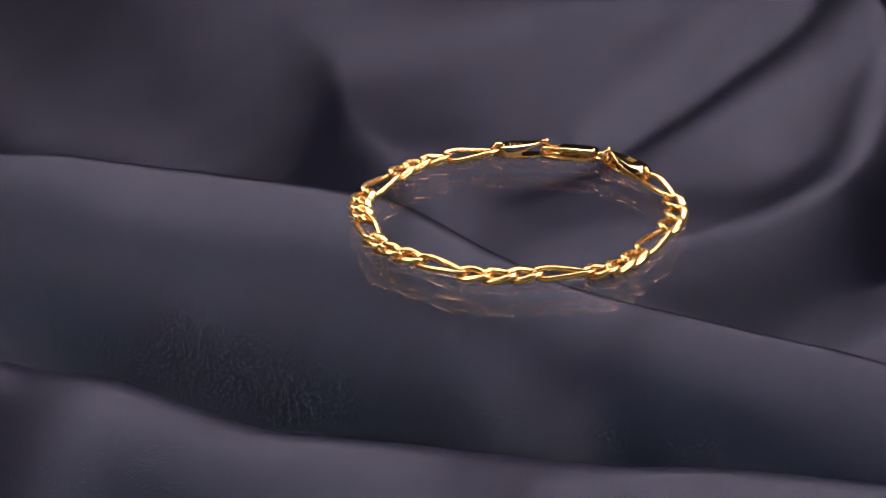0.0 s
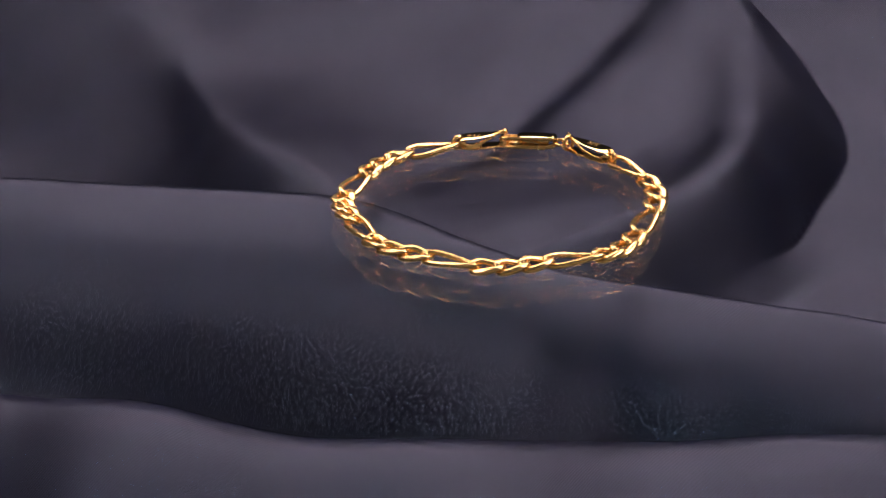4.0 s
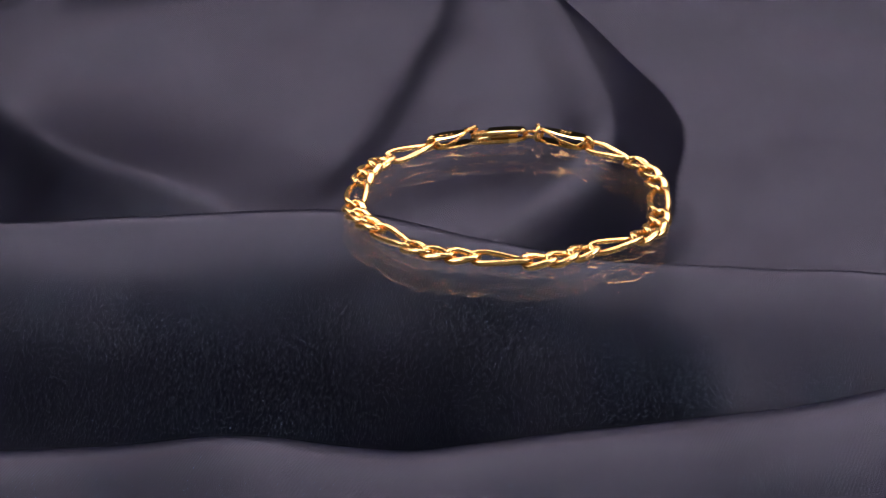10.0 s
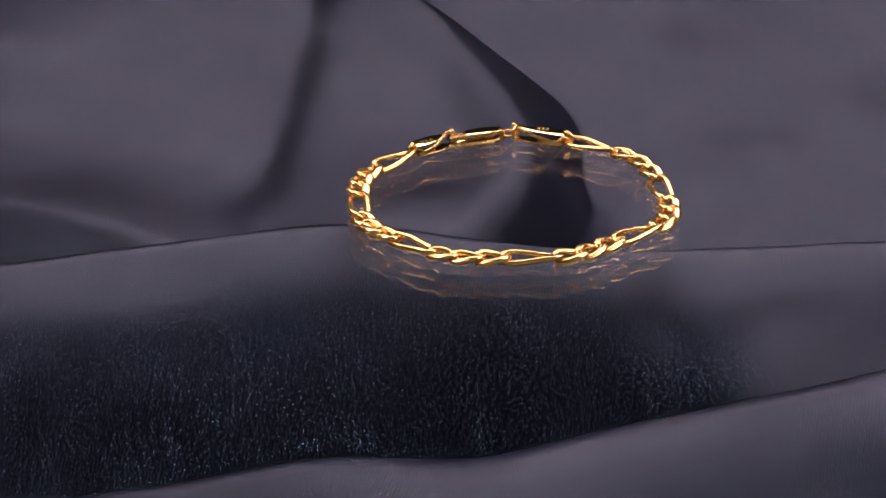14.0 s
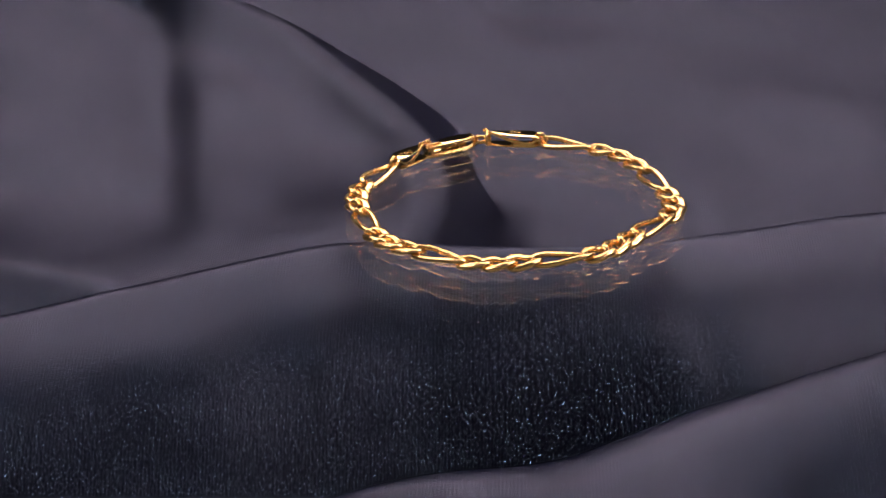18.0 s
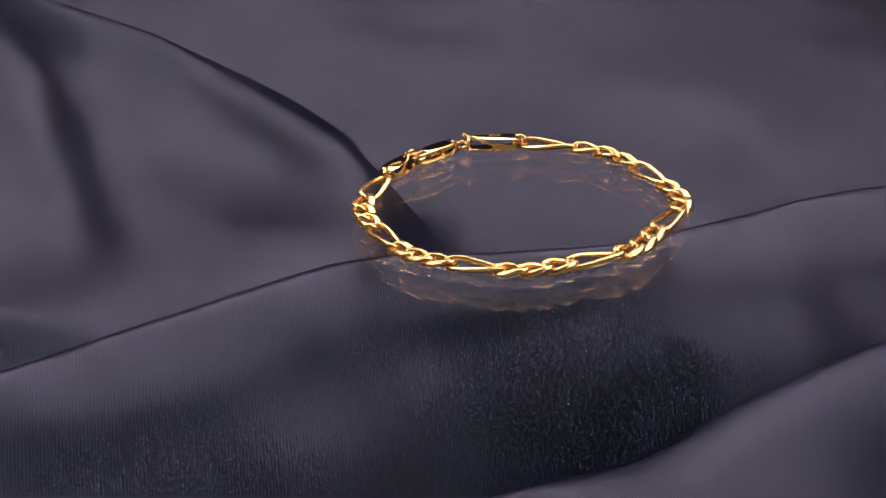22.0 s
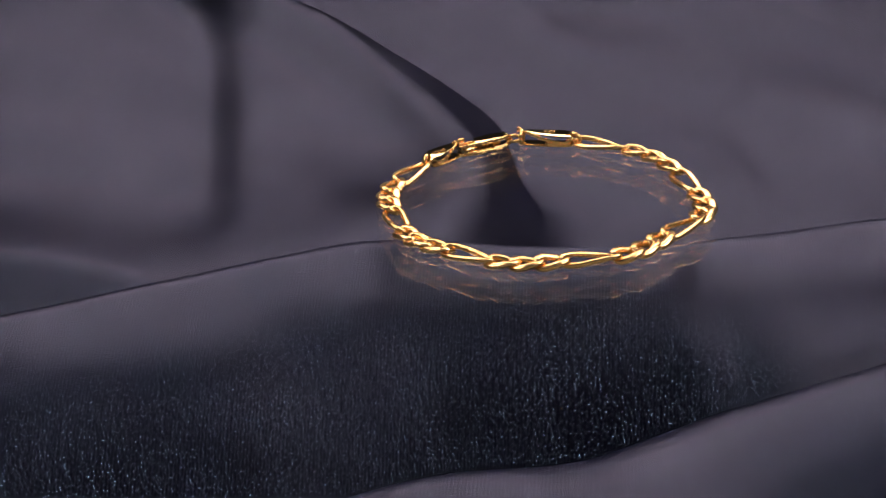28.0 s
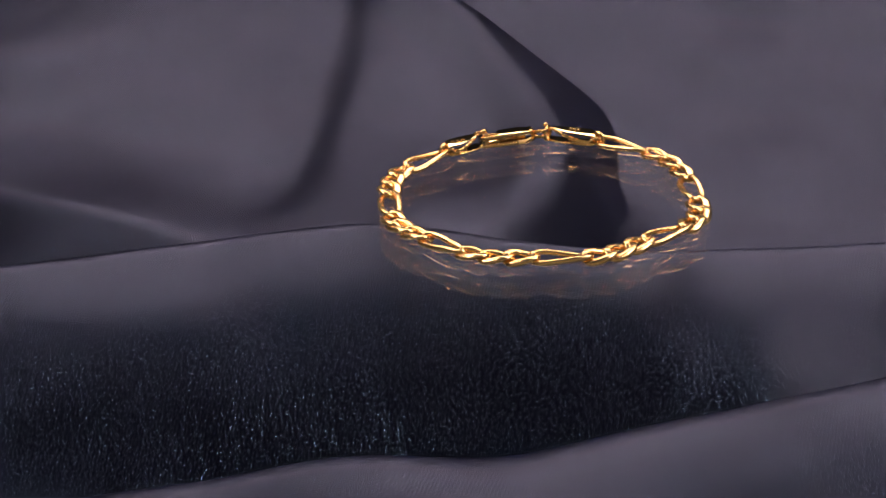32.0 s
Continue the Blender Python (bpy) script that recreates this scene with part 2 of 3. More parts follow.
def tube(points, radius, closed=True, sides=12, flat=1.0, power=1.0):
    """A wire of round section along points; radius may be a list."""
    bm = bmesh.new()
    pts = [Vector(p) for p in points]
    count = len(pts)
    rings = []
    up = Vector((0, 0, 1))
    side = None
    for i, p in enumerate(pts):
        a = pts[(i - 1) % count] if closed or i else p
        b = pts[(i + 1) % count] if closed or i < count - 1 else p
        t = (b - a).normalized()
        if side is None:
            side = t.cross(up)
            if side.length < 0.1:
                side = t.cross(Vector((1, 0, 0)))
        side = (side - t * side.dot(t)).normalized()
        top = t.cross(side)
        r = radius[i] if isinstance(radius, (list, tuple)) else radius
        ring = []
        for k in range(sides):
            c, d = math.cos(2 * math.pi * (k + 0.5) / sides), math.sin(2 * math.pi * (k + 0.5) / sides)
            c, d = math.copysign(abs(c) ** power, c), math.copysign(abs(d) ** power, d)
            ring.append(bm.verts.new(p + r * (side * c + flat * top * d)))
        rings.append(ring)
    # the frame may have turned on the way round: join the last ring to the first by its nearest vertex
    for i in range(count if closed else count - 1):
        r0, r1 = rings[i], rings[(i + 1) % count]
        shift = 0
        if closed and i == count - 1:
            shift = min(range(sides), key=lambda s: (r0[0].co - r1[s].co).length)
        for k in range(sides):
            bm.faces.new((r0[k], r0[(k + 1) % sides], r1[(k + 1 + shift) % sides], r1[(k + shift) % sides]))
    if not closed:
        bm.faces.new(list(reversed(rings[0])))
        bm.faces.new(rings[-1])
    bmesh.ops.recalc_face_normals(bm, faces=bm.faces[:])
    return bm


def lerp_curve(x, knots):
    """Smooth curve through a few knots (x, y), monotone pieces of cosine blend of slopes."""
    xs = np.array([k[0] for k in knots], float)
    ys = np.array([k[1] for k in knots], float)
    m = np.gradient(ys, xs)
    x = np.asarray(x, float)
    i = np.clip(np.searchsorted(xs, x) - 1, 0, len(xs) - 2)
    h = xs[i + 1] - xs[i]
    t = np.clip((x - xs[i]) / h, 0, 1)
    return (2 * t**3 - 3 * t**2 + 1) * ys[i] + (t**3 - 2 * t**2 + t) * h * m[i] + (-2 * t**3 + 3 * t**2) * ys[i + 1] + (t**3 - t**2) * h * m[i + 1]


# ---------------------------------------------------------------- the fabric, in centimetres
def smooth01(v):
    v = np.clip(v, 0, 1)
    return v * v * (3 - 2 * v)


def fabric_height(x, y):
    # the great fold: its far brow in plan, and the height of that brow
    brow = lerp_curve(x, [(-24, 0.4), (-14, 1.16), (-10, 1.67), (-7, 1.58), (-5, 1.39), (-3.5, 1.2), (-2, 0.45), (-0.5, -0.4), (1, -1.1), (3, -1.25), (5, -1.2), (8, -1.3), (12, -2.5), (24, -6)])
    brow_z = lerp_curve(x, [(-24, -1.6), (-14, -1.32), (-6, -1.07), (-2, -0.9), (3, -1.2), (7, -1.58), (12, -2.1), (24, -3.8)])
    s = brow - y
    sp = np.clip(s, 0, None)
    top = (0.14 + 0.2 * smooth01((2.0 - x) / 4.0)) * sp * np.exp(-sp / 0.28) - 0.20 * (np.sqrt(sp**2 + 0.36) - 0.6)
    brk = lerp_curve(x, [(-24, -0.4), (-10, -0.65), (-7, -1.1), (-4.5, -1.3), (-2.5, -1.6), (0.2, -2.5), (1.8, -3.35), (2.7, -3.95), (5, -3.95), (8, -4.4), (24, -7)])
    k = (brk - 0.45 * smooth01((3.0 - x) / 2.0) - y) * 1.8
    steep = (0.95 + 0.30 * smooth01((5.0 - x) / 8.0)) * np.where(k > 20, k, np.log1p(np.exp(np.clip(k, -30, 20)))) / 1.8
    south = brow_z + top - steep
    trough = lerp_curve(x, [(-24, -3.6), (-10, -4.2), (-4, -5.0), (1, -6.2), (6, -6.8), (24, -7)])
    south = trough + np.log1p(np.exp(np.clip((south - trough) * 2.2, -30, 40))) / 2.2
    # the nearer fold's lip
    front = lerp_curve(x, [(-24, -4.6), (-13, -4.3), (-10, -4.7), (-8, -5.15), (-6, -6.05), (-4, -6.6), (-2.5, -6.43), (-1, -6.2), (0.5, -6.1), (2, -6.45), (4, -7.25), (6, -6.9), (9, -6.15), (12, -5.9), (24, -6.2)])
    lip_z = lerp_curve(x, [(-24, -3.0), (-13, -2.8), (-8, -2.4), (-5, -1.6), (-2, -1.98), (1, -1.88), (4, -0.95), (8, -0.95), (12, -1.15), (24, -2.0)])
    q = y - front
    flat_lip = lerp_curve(q, [(-60, -3.4), (-8, -1.15), (-4, -0.28), (-2, 0.16), (-1.1, 0.22), (-0.5, 0.18), (0, 0.0), (0.4, -0.32), (0.9, -1.1), (1.6, -2.3), (2.6, -4.4), (3.6, -5.6), (60, -5.6)])
    full_lip = lerp_curve(q, [(-60, -4.0), (-9, -2.0), (-6, -1.2), (-4, -0.55), (-2, 0.06), (-1.1, 0.2), (-0.5, 0.18), (0, 0.0), (0.4, -0.32), (0.9, -1.1), (1.6, -2.3), (2.6, -4.4), (3.6, -5.6), (60, -5.6)])
    mild = smooth01((x + 1.0) / 4.0)
    lip = lip_z + flat_lip * mild + full_lip * (1 - mild)
    near = np.maximum(south, lip)
    # behind the brow the cloth falls into the hollow; on the west it falls less
    deep = lerp_curve(x, [(-24, 4.6), (-9, 4.6), (-5.5, 4.2), (-3.5, 3.5), (-1, 3.5), (0.8, 3.9), (3, 5.4), (8, 4.6), (13, 3.0), (24, 1.2)])
    back = brow_z - deep * lerp_curve(-s, [(-0.5, 0), (0, 0), (0.4, 0.045), (1.0, 0.20), (2.0, 0.55), (3.2, 0.88), (4.6, 1.0), (80, 1.0)])
    far = smooth01((-s - 1.2) / 4.0)
    # the floor that climbs towards the back, the long ridge and the foot of its dark side
    climb = lerp_curve(y, [(-20, 0), (9, 0.0), (15, 0.45), (20, 1.15), (26, 2.1), (40, 3.2), (70, 4)])
    ridge = lerp_curve(y, [(0, -4.6), (3, -2.6), (5, -0.4), (7, 1.6), (9, 2.95), (12, 4.05), (15, 4.45), (18, 4.32), (22, 3.8), (26, 2.2), (32, -0.6), (70, -16)])
    foot = lerp_curve(y, [(0, 0.2), (3, 0.9), (5, 1.7), (8, 3.5), (11, 5.45), (14, 6.25), (17, 7.0), (21, 5.95), (26, 3.6), (32, 0.6), (70, -14)])
    ridge_z = lerp_curve(y, [(0, -4.3), (4, -4.2), (6.5, -4.15), (9, -4.1), (15, -4.3), (20, -3.95), (26, -3.25), (40, -2.0), (70, -1)])
    east = -6.65 + climb + 0.05 * np.clip(x - foot, 0, 12)
    west = -5.5 + climb * 0.75 + 1.1 * np.exp(-(((x + 0.3) / 3.6) ** 2) - ((y - 8.0) / 4.5) ** 2)
    d = x - ridge
    ease = np.clip(-d, 0, None)
    shelf = ridge_z - (ridge_z - west) * (1 - np.exp(-((ease / 2.4) ** 1.35)))
    sharp = np.where(d > 0, ridge_z + (east - ridge_z) * np.clip(d / (foot - ridge), 0, 1) ** 1.5, shelf) + 0.13 * smooth01((y - 7) / 5) * np.exp(-(((d + 0.5) / 0.55) ** 2))
    # towards the pinch the ridge and its foot round off
    blunt = shelf + (east - shelf) * smooth01((d + 1.3) / (foot - ridge + 2.9))
    soft = smooth01((13.5 - y) / 4.5)
    hollow = sharp * (1 - soft) + blunt * soft
    # lesser folds that fan out of the pinch at the great fold's end
    wests = smooth01(-d / 1.6) * smooth01((y - 9.5) / 6.0)
    for line, amount, left, right in (
        ([(4, -3.6), (9, -2.9), (12, -2.1), (16, -0.8), (19, 0.2), (23.5, 1.5), (30, 3.2), (70, 14)], 0.32, 1.0, 1.9),
        ([(4, -4.2), (9, -4.0), (12, -3.5), (15.5, -2.5), (19, -1.2), (24, 0.5), (30, 1.8), (70, 12)], -0.55, 3.2, 1.5),
        ([(4, -5.4), (9, -5.0), (13, -4.4), (17, -3.0), (21, -2.2), (26, -0.9), (70, 10)], 0.22, 1.7, 1.4),
        ([(6, -8.2), (12, -8.4), (17, -6.5), (21.5, -4.4), (26, -2.6), (70, 8)], -0.1, 2.2, 1.7),
        ([(4, 0.2), (9, 1.2), (12, 2.3), (16, 2.6), (20, 2.2), (26, 0.4), (70, -18)], -0.10, 0.9, 0.9),
    ):
        e = x - lerp_curve(y, line)
        hollow = hollow + wests * amount * np.exp(-((e / np.where(e < 0, left, right)) ** 2))
    # the back of the hollow sinks towards the west
    hollow = hollow - 1.3 * smooth01((y - 11.0) / 9.0) * smooth01((-1.5 - x) / 10.0)
    # the fold that runs out west-north-west from the pinch
    run = lerp_curve(x, [(-40, 44), (-20, 28.5), (-14, 22.4), (-12, 19.2), (-10.5, 16.4), (-8, 13.2), (-6, 11.4), (-4.6, 9.6), (-3, 7.5), (0, 5), (30, 5)])
    e = y - run
    remote = smooth01((-9.0 - x) / 7.0)
    start = smooth01((-4.2 - x) / 3.6)
    hollow = hollow + start * (0.35 * np.exp(-((e / np.where(e < 0, 1.6, 4.2)) ** 2)) - (2.5 + 0.3 * remote) * smooth01((0.4 - e) / (7.0 + 6.0 * remote)))
    for px, py, r, amount in ((13.3, 22.3, 1.7, -0.26), (10.6, 13, 2.2, 0.12), (16, 14, 3.0, 0.22), (-15, 14, 3.2, -0.3), (-9, 25, 2.6, 0.3), (9.5, 24, 2.5, 0.12), (19, 24, 3, 0.2)):
        hollow = hollow + amount * np.exp(-(((x - px) ** 2 + (y - py) ** 2) / r**2))
    z = np.where(s > 0, near, back * (1 - far) + hollow * far)
    # slight unevenness of loosely laid cloth
    ripple = 0.018 * np.sin(1.15 * x + 0.7 * y + 1.3 * np.sin(0.31 * y)) + 0.014 * np.sin(0.8 * x - 1.25 * y + 1.1 * np.sin(0.43 * x)) + 0.008 * np.sin(2.3 * x + 1.9 * np.sin(0.6 * y) - 0.5 * y)
    return np.minimum(z + ripple, -0.64)


def build_fabric():
    xs = np.concatenate([np.linspace(-46, -13, 34)[:-1], np.linspace(-13, 20, 330)[:-1], np.linspace(20, 46, 27)])
    ys = np.concatenate([np.linspace(-40, -12, 29)[:-1], np.linspace(-12, 34, 460)[:-1], np.linspace(34, 62, 29)])
    gx, gy = np.meshgrid(xs, ys)
    gz = fabric_height(gx, gy)
    co = np.stack([gx, gy, gz], -1).reshape(-1, 3) / 100
    w, h = len(xs), len(ys)
    i = np.arange(w * h).reshape(h, w)
    faces = np.stack([i[:-1, :-1], i[:-1, 1:], i[1:, 1:], i[1:, :-1]], -1).reshape(-1, 4)
    me = bpy.data.meshes.new("satin_cloth")
    me.from_pydata(co.tolist(), [], faces.tolist())
    me.materials.append(SATIN)
    me.polygons.foreach_set("use_smooth", [True] * len(me.polygons))
    me.update()
    return tagged(new("satin_cloth", me), "charcoal navy satin cloth draped in soft folds on a table", "fabric")


fabric = build_fabric()

# ---------------------------------------------------------------- clear plate
plate = new("acrylic_plate", mesh_of("acrylic_plate", box(-0.27, -0.15, -0.006, 0.27, 0.33, 0.0, 0.0006), CLEAR, False))
tagged(plate, "thick clear acrylic plate lying over the draped satin", "display plate")
plate.visible_shadow = False

# ---------------------------------------------------------------- the room round it
ROOM = (-1.6, -1.6, -0.85, 1.6, 1.9, 1.7)


def wall(name, x0, y0, z0, x1, y1, z1, mat):
    ob = new(name, mesh_of(name, box(x0, y0, z0, x1, y1, z1), mat, False))
    return tagged(ob, "plain dark studio " + name.split("_")[0], "wall" if name.startswith("wall") else name, kind="structure")


x0, y0, z0, x1, y1, z1 = ROOM
wall("floor", x0 - 0.1, y0 - 0.1, z0 - 0.1, x1 + 0.1, y1 + 0.1, z0, FLOOR)
wall("ceiling", x0 - 0.1, y0 - 0.1, z1, x1 + 0.1, y1 + 0.1, z1 + 0.1, WALL)
wall("wall_west", x0 - 0.1, y0 - 0.1, z0, x0, y1 + 0.1, z1, WALL)
wall("wall_east", x1, y0 - 0.1, z0, x1 + 0.1, y1 + 0.1, z1, WALL)
wall("wall_south", x0, y0 - 0.1, z0, x1, y0, z1, WALL)
wall("wall_north", x0, y1, z0, x1, y1 + 0.1, z1, WALL)

table = tagged(new("table"), "dark wooden table under a low round turntable", "table")
table.location = (AXIS[0], AXIS[1], z0)
part("tabletop", box(-0.76, -0.76, 0.688, 0.76, 0.76, 0.72, 0.004), WOOD, table)
for sx in (-0.68, 0.68):
    for sy in (-0.68, 0.68):
        part("leg", box(sx - 0.03, sy - 0.03, 0.0, sx + 0.03, sy + 0.03, 0.688, 0.003), WOOD, table)

turntable = tagged(new("turntable"), "low round black turntable under the draped satin", "turntable")
turntable.location = (AXIS[0], AXIS[1], -0.13)


def disc(r, z_low, z_high, sides=96):
    bm = bmesh.new()
    bmesh.ops.create_cone(bm, cap_ends=True, segments=sides, radius1=r, radius2=r, depth=z_high - z_low, matrix=Matrix.Translation((0, 0, (z_low + z_high) / 2)))
    bmesh.ops.bevel(bm, geom=[e for e in bm.edges if abs(e.verts[0].co.z - e.verts[1].co.z) < 1e-6], offset=0.002, segments=2, affect="EDGES", profile=0.5)
    return bm


part("turntable_base", disc(0.3, 0.0, 0.010), BLACK, turntable, smooth=False)
part("turntable_platter", disc(0.72, 0.010, 0.020), BLACK, turntable, smooth=False)

# ---------------------------------------------------------------- the bracelet, in centimetres
JOINTS = dict(
    A0=(-1.296, 2.841, 0),
    A1=(-2.207, 2.212, 0),
    B0=(-2.849, 1.015, 0),
    B1=(-3.035, -0.024, 0),
    C0=(-2.634, -1.166, 0),
    C1=(-2.100, -1.961, 0),
    D0=(-0.905, -2.538, 0),
    D1=(0.048, -2.792, 0),
    E0=(1.344, -2.367, 0),
    E1=(2.226, -1.992, 0),
    F0=(2.834, -0.883, 0),
    F1=(3.009, 0.226, 0),
    G0=(2.714, 1.708, 0),
    G1=(1.965, 2.578, 0),
    J=(0.885, 3.142, 0),
)
bracelet = tagged(new("bracelet"), "polished yellow gold figaro chain bracelet on a clear plate", "bracelet")


def link_mesh(name, pitch, width, wire, twist, square, cut, taper, press):
    """A twisted curb link: an oval wire whose two ends are turned against each other, cut flat above and below."""
    a, b = pitch / 2 + wire, width / 2 - wire
    pts, radii = [], []
    count = 52
    for k in range(count):
        u = 2 * math.pi * k / count
        cu, su = math.cos(u), math.sin(u)
        px = a * math.copysign(abs(cu) ** square, cu)
        py = b * math.copysign(abs(su) ** square, su)
        f = radians(twist) * px / a
        pts.append((px / 100, py * math.cos(f) / 100, py * math.sin(f) / 100))
        radii.append(wire / 100 * (1.0 + 0.15 * su * su + taper * 2 * cu * su))
    bm = tube(pts, radii, True, 18, 1.0, 0.8)
    for v in bm.verts:
        v.co.z = max(-0.00105, min(cut / 100, v.co.z * press))
    return mesh_of(name, bm, GOLD)


def place_link(mesh, name, p, q, lift, spin=0.0):
    p, q = Vector(p) / 100, Vector(q) / 100
    t = q - p
    yaw = math.atan2(t.y, t.x)
    ob = part(name, mesh, GOLD, bracelet)
    ob.matrix_basis = Matrix.Translation(((p.x + q.x) / 2, (p.y + q.y) / 2, lift / 100)) @ Matrix.Rotation(yaw, 4, "Z") @ Matrix.Rotation(radians(spin), 4, "X")
    return ob


def bezier_between(a1, b0, before, after):
    """Two points that divide the way from a1 to b0 in three, on a curve that leaves along the long links."""
    a1, b0, before, after = Vector(a1), Vector(b0), Vector(before), Vector(after)
    reach = (b0 - a1).length / 3
    c1 = a1 + (a1 - before).normalized() * reach
    c2 = b0 - (after - b0).normalized() * reach
    out = []
    for t in (1 / 3, 2 / 3):
        out.append((1 - t) ** 3 * a1 + 3 * (1 - t) ** 2 * t * c1 + 3 * (1 - t) * t * t * c2 + t**3 * b0)
    return out


LONG = link_mesh("long_link", 0.97, 0.47, 0.056, -31, 0.58, 0.096, 0.05, 0.85)
SHORT = link_mesh("short_link", 0.40, 0.475, 0.076, -41, 0.64, 0.088, 0.17, 0.70)
rng = random.Random(4)
order = "ABCDEFG"
for c in order:
    place_link(LONG, "long_link", JOINTS[c + "0"], JOINTS[c + "1"], 0.107, rng.uniform(-4, 4))
for c, e in zip(order, order[1:]):
    a1, b0 = JOINTS[c + "1"], JOINTS[e + "0"]
    mid = bezier_between(a1, b0, JOINTS[c + "0"], JOINTS[e + "1"])
    stops = [Vector(a1), *mid, Vector(b0)]
    for p, q in zip(stops, stops[1:]):
        place_link(SHORT, "short_link", p, q, 0.107, rng.uniform(-5, 5))


# clasp and end tags: bent sheet, in the chain's own frame, in centimetres
def sheet(profile, thick):
    """A bent strip: profile rows of x, z, y from, y to, thickened downwards along its own normal."""
    bm = bmesh.new()
    rows = []
    count = len(profile)
    for i, (x, z, ya, yb) in enumerate(profile):
        x0_, z0_ = profile[max(i - 1, 0)][:2]
        x1_, z1_ = profile[min(i + 1, count - 1)][:2]
        n = Vector((-(z1_ - z0_), x1_ - x0_)).normalized() * thick
        rows.append([bm.verts.new(Vector(p) / 100) for p in ((x, ya, z), (x, yb, z), (x - n.x, yb, z - n.y), (x - n.x, ya, z - n.y))])
    for a, b in zip(rows, rows[1:]):
        for k in range(4):
            bm.faces.new((a[k], a[(k + 1) % 4], b[(k + 1) % 4], b[k]))
    bm.faces.new(rows[0])
    bm.faces.new(list(reversed(rows[-1])))
    bmesh.ops.recalc_face_normals(bm, faces=bm.faces[:])
    sharp = [e for e in bm.edges if e.calc_face_angle(0) > 0.7]
    bmesh.ops.bevel(bm, geom=sharp, offset=0.00008, segments=2, affect="EDGES", profile=0.5)
    return bm


def arc(cx, cz, r, a0, a1, ya, yb, steps=8):
    return [(cx + r * math.cos(radians(a0 + (a1 - a0) * k / steps)), cz + r * math.sin(radians(a0 + (a1 - a0) * k / steps)), ya, yb) for k in range(steps + 1)]


def ring_points(cx, cy, cz, rx, rz, tilt, count=28):
    m = Matrix.Rotation(radians(tilt), 3, "Z")
    return [Vector((cx, cy, cz)) / 100 + m @ Vector((rx * math.cos(2 * math.pi * k / count), 0, rz * math.sin(2 * math.pi * k / count))) / 100 for k in range(count)]


def frame_on_chain(p, q):
    p, q = Vector(p) / 100, Vector(q) / 100
    return Matrix.Translation((p.x, p.y, 0)) @ Matrix.Rotation(math.atan2(q.y - p.y, q.x - p.x), 4, "Z")


def set_part(name, bm, m, label="", mat=None, parent=None):
    ob = part(name, bm, mat or MIRROR_GOLD, parent or bracelet, label, name != "hallmark")
    ob.matrix_basis = m
    return ob


def standing_band(rows, thick, lean=0.0):
    """A strip on edge: rows of x, y, z from, z to."""
    bm = bmesh.new()
    loops = []
    for i, (x, y, za, zb) in enumerate(rows):
        xa, ya = rows[max(i - 1, 0)][:2]
        xb, yb = rows[min(i + 1, len(rows) - 1)][:2]
        n = Vector((-(yb - ya), xb - xa)).normalized() * thick
        back = lean * (zb - za)
        loops.append([bm.verts.new(Vector(p) / 100) for p in ((x, y, za), (x, y + back, zb), (x + n.x, y + n.y + back, zb), (x + n.x, y + n.y, za))])
    for a, b in zip(loops, loops[1:]):
        for k in range(4):
            bm.faces.new((a[k], a[(k + 1) % 4], b[(k + 1) % 4], b[k]))
    bm.faces.new(loops[0])
    bm.faces.new(list(reversed(loops[-1])))
    bmesh.ops.recalc_face_normals(bm, faces=bm.faces[:])
    sharp = [e for e in bm.edges if e.calc_face_angle(0) > 0.7]
    bmesh.ops.bevel(bm, geom=sharp, offset=0.00008, segments=2, affect="EDGES", profile=0.5)
    return bm


def lettering(words, size, depth):
    """Raised characters in the built-in font, as a mesh."""
    curve = bpy.data.curves.new("lettering", "FONT")
    curve.body, curve.size, curve.extrude, curve.align_x, curve.align_y = words, size, depth, "CENTER", "CENTER"
    ob = new("lettering", curve)
    bpy.context.view_layer.update()
    me = bpy.data.meshes.new_from_object(ob)
    bpy.data.objects.remove(ob)
    bm = bmesh.new()
    bm.from_mesh(me)
    bpy.data.meshes.remove(me)
    return bm


KNEE = (-0.43, 3.12, 0)
CLASP_END = (0.72, 3.20, 0)


def ruled_plate(back, front, thick):
    """A thin plate between a back edge and a front edge, each a row of x, y, z."""
    bm = bmesh.new()
    loops = []
    for p, q in zip(back, front):
        loops.append([bm.verts.new(Vector(v) / 100) for v in (p, q, (q[0], q[1], q[2] - thick), (p[0], p[1], p[2] - thick))])
    for a, b in zip(loops, loops[1:]):
        for k in range(4):
            bm.faces.new((a[k], a[(k + 1) % 4], b[(k + 1) % 4], b[k]))
    bm.faces.new(loops[0])
    bm.faces.new(list(reversed(loops[-1])))
    bmesh.ops.recalc_face_normals(bm, faces=bm.faces[:])
    sharp = [e for e in bm.edges if e.calc_face_angle(0) > 0.7]
    bmesh.ops.bevel(bm, geom=sharp, offset=0.00006, segments=2, affect="EDGES", profile=0.5)
    return bm


def narrowed(m, amount, shift=0.0):
    return m @ Matrix.Translation((0, shift / 100, 0)) @ Matrix.Diagonal((1, amount, 1, 1))


